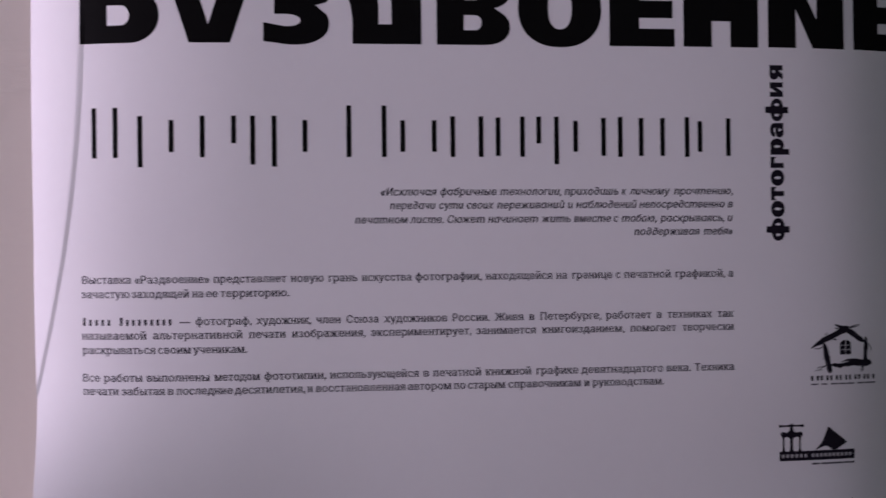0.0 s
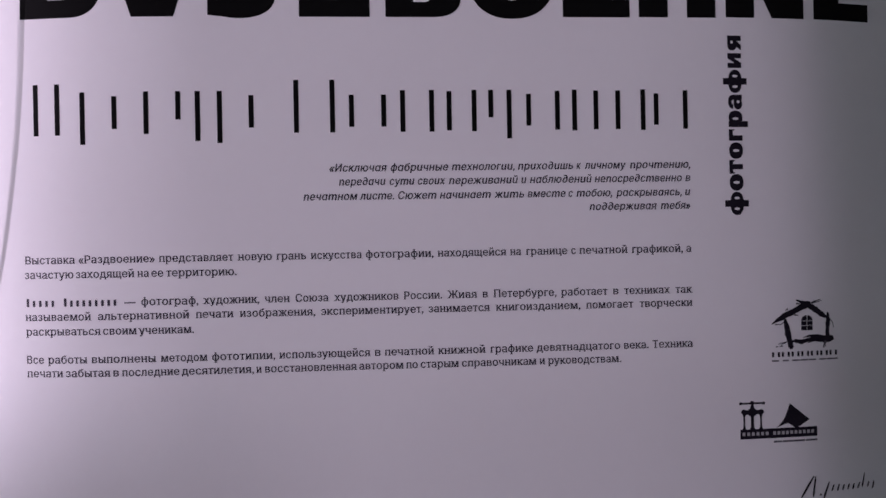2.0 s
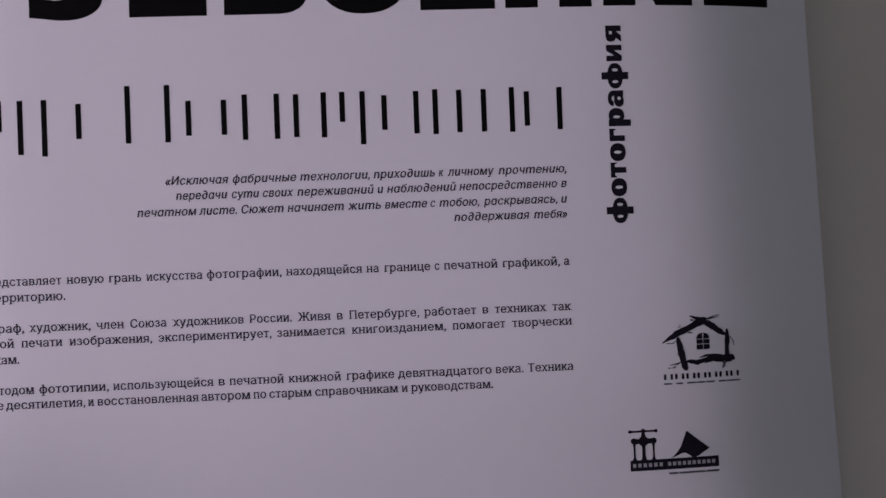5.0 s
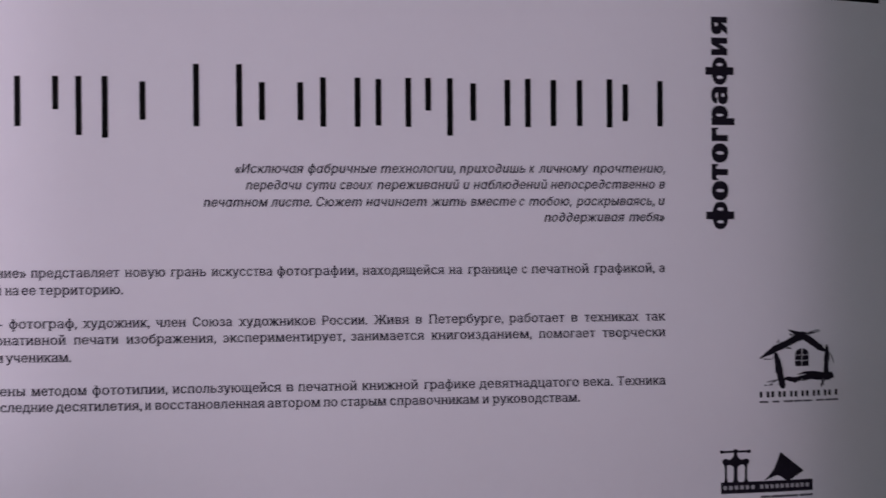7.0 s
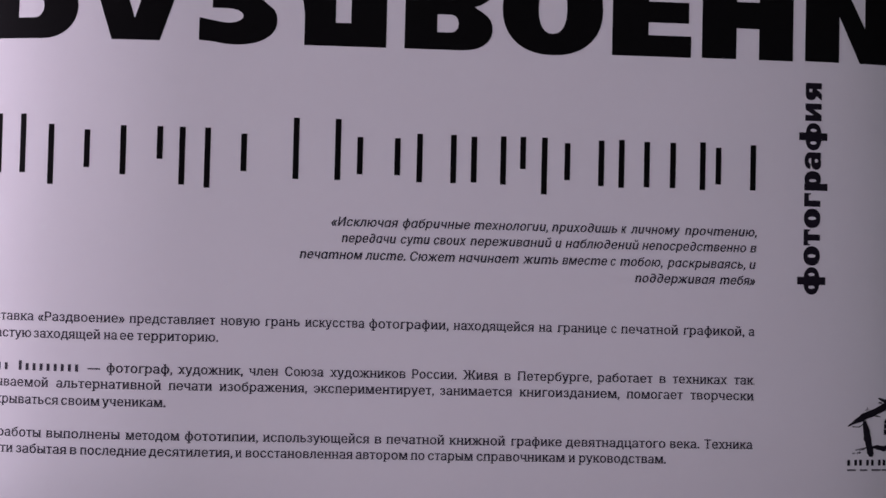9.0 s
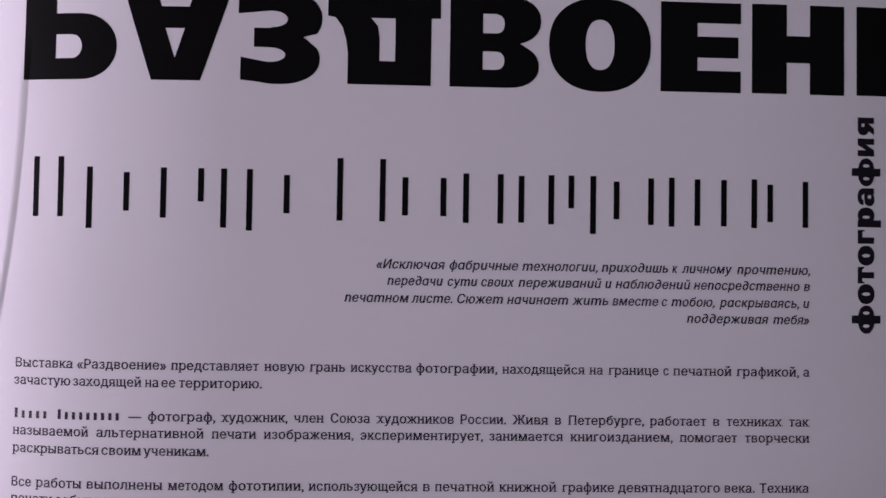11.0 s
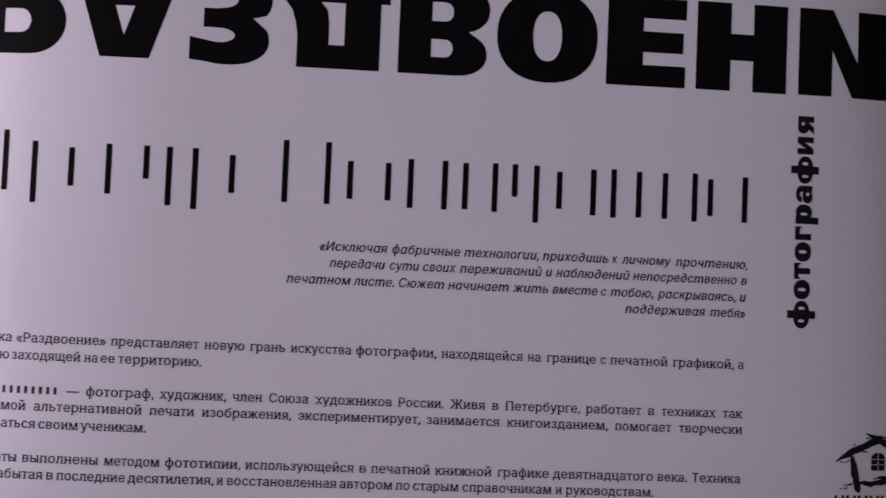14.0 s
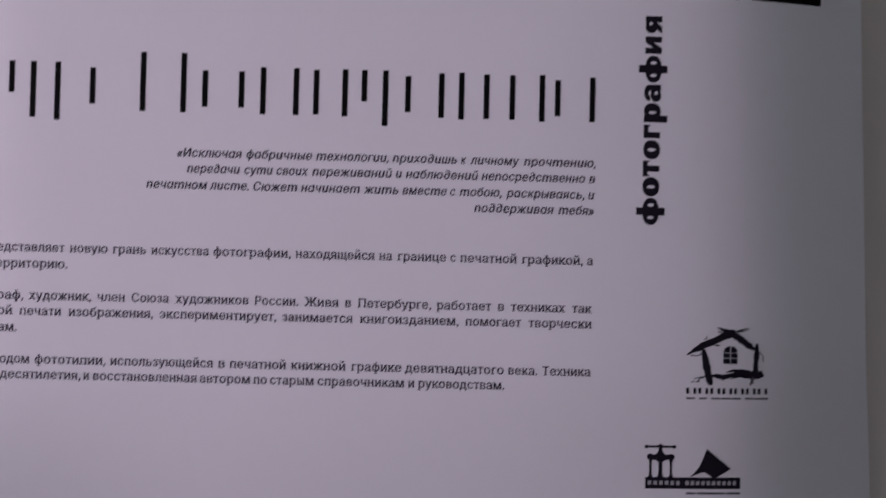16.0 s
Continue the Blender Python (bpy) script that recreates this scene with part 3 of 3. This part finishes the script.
def heavy_letter(ch):
    """Solid and open outlines of a heavy rounded letter, body 100 units high and 100 wide."""
    if ch == "ф":
        return [arc(50, 48, 50, 50, 0, 345, 23, 2.3), rect(36, 64, -38, 136)], [arc(27, 48, 6, 20, 0, 330, 11), arc(73, 48, 6, 20, 0, 330, 11)]
    if ch == "о":
        return [arc(50, 49, 50, 51, 0, 345, 23, 2.2)], [arc(50, 49, 9, 25, 0, 330, 11)]
    if ch == "т":
        return [rect(31, 69, 0, 100), rect(0, 100, 72, 100), [(0, 60), (9, 60), (13, 74), (0, 74)], [(91, 60), (100, 60), (100, 74), (87, 74)]], []
    if ch == "г":
        return [rect(0, 46, 0, 100), rect(0, 100, 71, 100), [(90, 58), (100, 58), (100, 74), (86, 74)]], []
    if ch == "р":
        return [rect(0, 36, -43, 100), arc(58, 49, 42, 51, 0, 345, 23, 2.2)], [arc(51, 49, 8, 23, 0, 330, 11)]
    if ch == "а":
        return [[(66, 0), (100, 0), (100, 62)] + arc(52, 66, 48, 35, 0, 168, 12, 2.2) + [(6, 64), (38, 64)] + arc(50, 66, 16, 10, 170, 0, 8),
                arc(38, 29, 38, 31, 0, 345, 23, 2.2), rect(40, 72, 44, 60)], [arc(52, 28, 11, 11, 0, 330, 11)]
    if ch == "и":
        return [[(0, 0), (35, 0), (66, 50), (66, 0), (100, 0), (100, 100), (65, 100), (34, 50), (34, 100), (0, 100)]], []
    return [rect(65, 100, 0, 100), [(68, 100), (36, 100)] + arc(36, 66, 36, 34, 90, 270, 10, 2.3) + [(68, 32)],
            [(0, 0), (38, 0), (70, 40), (32, 44)]], [rect(47, 65, 59, 77)]


for ch, ya, yb in (("я", 70, 96), ("и", 101, 127), ("ф", 130, 171), ("а", 174, 200), ("р", 202, 231), ("г", 235, 255), ("о", 258, 287), ("т", 289, 313), ("о", 314, 343), ("ф", 345, 386)):
    za, zb = 1.6901 - (yb - 70) * 0.0005505, 1.6901 - (ya - 70) * 0.0005505
    solid, gaps = heavy_letter(ch)
    loops = [lp if turning(lp) > 0 else lp[::-1] for lp in solid] + [lp if turning(lp) < 0 else lp[::-1] for lp in gaps]
    lay_quads("letter", [[(0.3658 - y * 0.000138, za + x / 100 * (zb - za)) for x, y in q] for q in fill(loops)], LOGO_INK, side)

# ---- logos, drawn in small units ----
dice = random.Random(7)


def disc(cx, cz, r, n=14):
    return arc(cx, cz, r, r, 0, 360 - 360 / n, n - 1)


def brush(x0, z0, x1, z1, w0, w1, ragged=0.25, n=14):
    """A dry brush stroke from one point to another, with uneven sides and pointed bristles at its ends."""
    d = Vector((x1 - x0, z1 - z0))
    side_way = Vector((-d.y, d.x)).normalized()
    up, down = [], []
    for i in range(n + 1):
        t = i / n
        w = (w0 + (w1 - w0) * t) / 2 * (0.45 if i in (0, n) else 1.0)
        c = Vector((x0, z0)) + d * t
        up.append(tuple(c + side_way * w * (1 + dice.uniform(-ragged, ragged)) + d * (dice.uniform(-0.04, 0.04) if i in (0, n) else 0)))
        down.append(tuple(c - side_way * w * (1 + dice.uniform(-ragged, ragged)) + d * (dice.uniform(-0.04, 0.04) if i in (0, n) else 0)))
    return [up + down[::-1]]


def emblem(loops, x, z, kx, kz):
    return [[(x + a * kx, z + b * kz) for a, b in lp] for lp in loops]


house = block("house_logo", "brush-drawn black house emblem")
HOUSE = (0.3932, 1.3712, 0.000624, 0.000553)


def bent_stroke(points, ragged=0.2, n=4):
    """A dry brush stroke through several points (place and width), with split, uneven sides."""
    up, down = [], []
    for (x0, z0, w0), (x1, z1, w1) in zip(points, points[1:]):
        d = Vector((x1 - x0, z1 - z0))
        nrm = Vector((-d.y, d.x)).normalized()
        for i in range(n):
            t = i / n
            c, w = Vector((x0, z0)) + d * t, (w0 + (w1 - w0) * t) * 0.58
            slip = d.normalized() * dice.uniform(-0.8, 0.8)
            up.append(tuple(c + slip + nrm * w * (1 + dice.uniform(-ragged, ragged))))
            down.append(tuple(c - slip - nrm * w * (1 + dice.uniform(-ragged, ragged))))
    x, z, w = points[-1]
    return [up + [(x, z)] + down[::-1]]


for name, pts in (("roof_stroke", ((-1.5, 68.5, 1.2), (8, 75, 5), (24, 85, 9.5), (40, 92, 9), (60, 103, 10), (66, 105, 3))),
                  ("roof_stroke", ((40, 110.5, 1.5), (50, 106, 4.5), (60, 102, 8), (74, 92, 8.5), (84, 84, 8), (94, 77, 3))),
                  ("wall_stroke", ((21, 77, 4), (23, 66, 8), (26.5, 46, 8.5), (30, 30, 8.5), (31.5, 23, 4))),
                  ("wall_stroke", ((95.5, 87, 2), (95.3, 76, 6), (94.2, 55, 6), (92.8, 38, 6))),
                  ("base_stroke", ((31, 38, 2), (40, 38, 6), (47, 35.5, 7), (58, 38.5, 6), (74, 41, 9), (90, 39.5, 10), (102, 41, 9), (104.5, 43, 5))),
                  ("base_stroke", ((52, 43, 1), (62, 46, 3), (78, 46.5, 2.5), (88, 45.5, 1)))):
    lay(name, [emblem(bent_stroke(pts), *HOUSE)], LOGO_INK, house, 0.00012)
for st in ((40.5, 104, 47, 103, 3, 1.5), (44, 99, 54, 103, 3, 2), (14, 68, 24, 75, 1.6, 1.2), (4, 68, 15, 67.5, 1.8, 1), (58, 34, 70, 36, 1.4, 1), (86, 33.5, 101, 35, 2, 1.2),
           (22, 80, 27, 83, 3, 1.5), (36, 84, 44, 83, 3, 1), (18, 34, 26, 38, 2.6, 1.6), (66, 104, 76, 106, 3.4, 1.6)):
    lay("bristle", [emblem(brush(*st, 0.35, 8), *HOUSE)], LOGO_INK, house, 0.00013)
for st in ((66, 105, 84, 110.5, 2.4, 1.2), (70, 104, 86, 108.5, 1.6, 0.8), (22, 92, 26, 95, 1.6, 1), (25, 97, 26, 90, 1.2, 0.8), (99, 75, 105, 66, 1.6, 1.2), (104, 67, 105.5, 59, 1.4, 1),
           (5, 28.5, 9, 29, 2, 1.6), (9, 33, 18, 36, 1.6, 1.2), (11, 29, 17, 30, 2.6, 1.6), (14, 31.5, 20, 37, 1.4, 1), (90.5, 36, 86.5, 24, 4.5, 2.6), (89, 30, 91, 26, 1.4, 1)):
    lay("bristle", [emblem(brush(*st, 0.35, 8), *HOUSE)], GREY_INK, house, 0.00013)
for lp in ([(48.6, 56), (58.0, 56), (58.0, 64.2), (48.6, 64.2)], [(58.9, 56), (68.3, 56), (68.3, 64.2), (58.9, 64.2)],
           [(48.6, 65.0), (58.0, 65.0), (58.0, 72.2), (48.6, 72.2)], [(58.9, 65.0), (68.3, 65.0), (68.3, 72.2), (58.9, 72.2)],
           [(48.6, 73.0), (58.0, 73.0), (58.0, 82.6)] + arc(58.0, 73.2, 9.4, 9.4, 95, 178, 7), [(58.9, 73.0), (68.3, 73.0)] + arc(58.9, 73.2, 9.4, 9.4, 2, 85, 7)):
    lay("window_pane", [emblem([lp], *HOUSE)], LOGO_INK, house)
for i in range(7):
    for a in (0.4, 10.2):
        lay("bar", [emblem([rect(-2.2 + i * 16.5 + a, -2.2 + i * 16.5 + a + 3.6, 10.6, 19.2)], *HOUSE)], LOGO_INK, house)
for a, b in ((-2, 10), (16, 26), (32, 45), (46.5, 59), (60.5, 73), (79, 91), (92.5, 112)):
    lay("bar", [emblem([rect(a, b, 2.6, 5.2)], *HOUSE)], GREY_INK, house)

press = block("press_logo", "black printing press emblem above a bar")
PRESS = (0.3583, 1.2985, 0.000591, 0.000520)
lay("banner", [emblem([rect(0, 136, 0, 18.2)], *PRESS)], LOGO_INK, press)
for a, b in ((5.6, 8.6), (18.6, 23.8), (34.6, 37.6)):
    lay("column", [emblem([[(a - 2.0, 18), (b + 2.0, 18), (b + 0.4, 22), (b, 26), (b, 41), (b + 1.2, 46), (a - 1.2, 46), (a, 41), (a, 26), (a - 0.4, 22)]], *PRESS)], LOGO_INK, press)
lay("beam", [emblem([lp], *PRESS) for lp in (rect(6, 37, 45.6, 54), disc(6.8, 50.6, 5.0), disc(36.4, 50.2, 5.0), arc(21.2, 49.5, 8, 7.6, 0, 345, 23))], LOGO_INK, press)
lay("screw", [emblem([[(14, 54), (28.4, 54), (24.6, 58), (23.4, 64), (19.0, 64), (17.8, 58)]], *PRESS)], LOGO_INK, press)
lay("handle", [emblem([lp], *PRESS) for lp in (rect(1, 41, 64.8, 68.2), disc(1.4, 66.6, 2.9), disc(40.8, 66.4, 2.9), disc(21.2, 67.2, 3.8))], LOGO_INK, press)
lay("folded_sheet", [emblem([[(87.3, 63.6), (104, 48.6), (122.3, 32.2), (116, 27.8), (110.7, 24.4), (104, 19.6), (100, 17.8), (95, 18.4), (90, 22.6), (84, 26.4), (79, 25.8), (74, 23.4),
                              (68, 21.0), (62.5, 18.4), (68.5, 24.4), (74, 31.2), (78, 38), (80.9, 45.4), (84.7, 56)]], *PRESS)], LOGO_INK, press)
for n, a, step in ((6, 3.6, 8.05), (10, 56.8, 7.58)):
    for i in range(n):
        lay("bar", [emblem([rect(a + i * step, a + i * step + 5.0, 6.2, 12.6)], *PRESS)], PALE_INK, press, 0.00018)
for a, b in ((58, 72), (73.5, 114), (115.5, 136)):
    lay("bar", [emblem([rect(a, b, -8.6, -5.2)], *PRESS)], GREY_INK, press)

signature = block("signature_bars", "thin slanted black pen bars in a row")
SIGN = (0.4190, 1.2385, 0.000640, 0.000547)
for x0, z0, x1, z1, w in ((2, 0, 24, 38, 2.4), (22, 0, 27, 38, 2.0), (34, 2, 36, 5, 2.2), (40, -4, 50, 26, 2.2), (54, 8, 58, 20, 2.0), (64, 8, 67, 20, 2.0), (73, 8, 76, 19, 2.0),
                          (82, 8, 85, 19, 2.0), (91, 8, 94, 19, 2.0), (100, 9, 104, 20, 2.0), (108, 10, 113, 36, 2.0), (118, 10, 121, 20, 2.0), (127, 6, 130, 20, 2.0)):
    lay("bar", [emblem(brush(x0, z0, x1, z1, w * 1.6, w * 1.2, 0.12, 5), *SIGN)], LOGO_INK, signature)
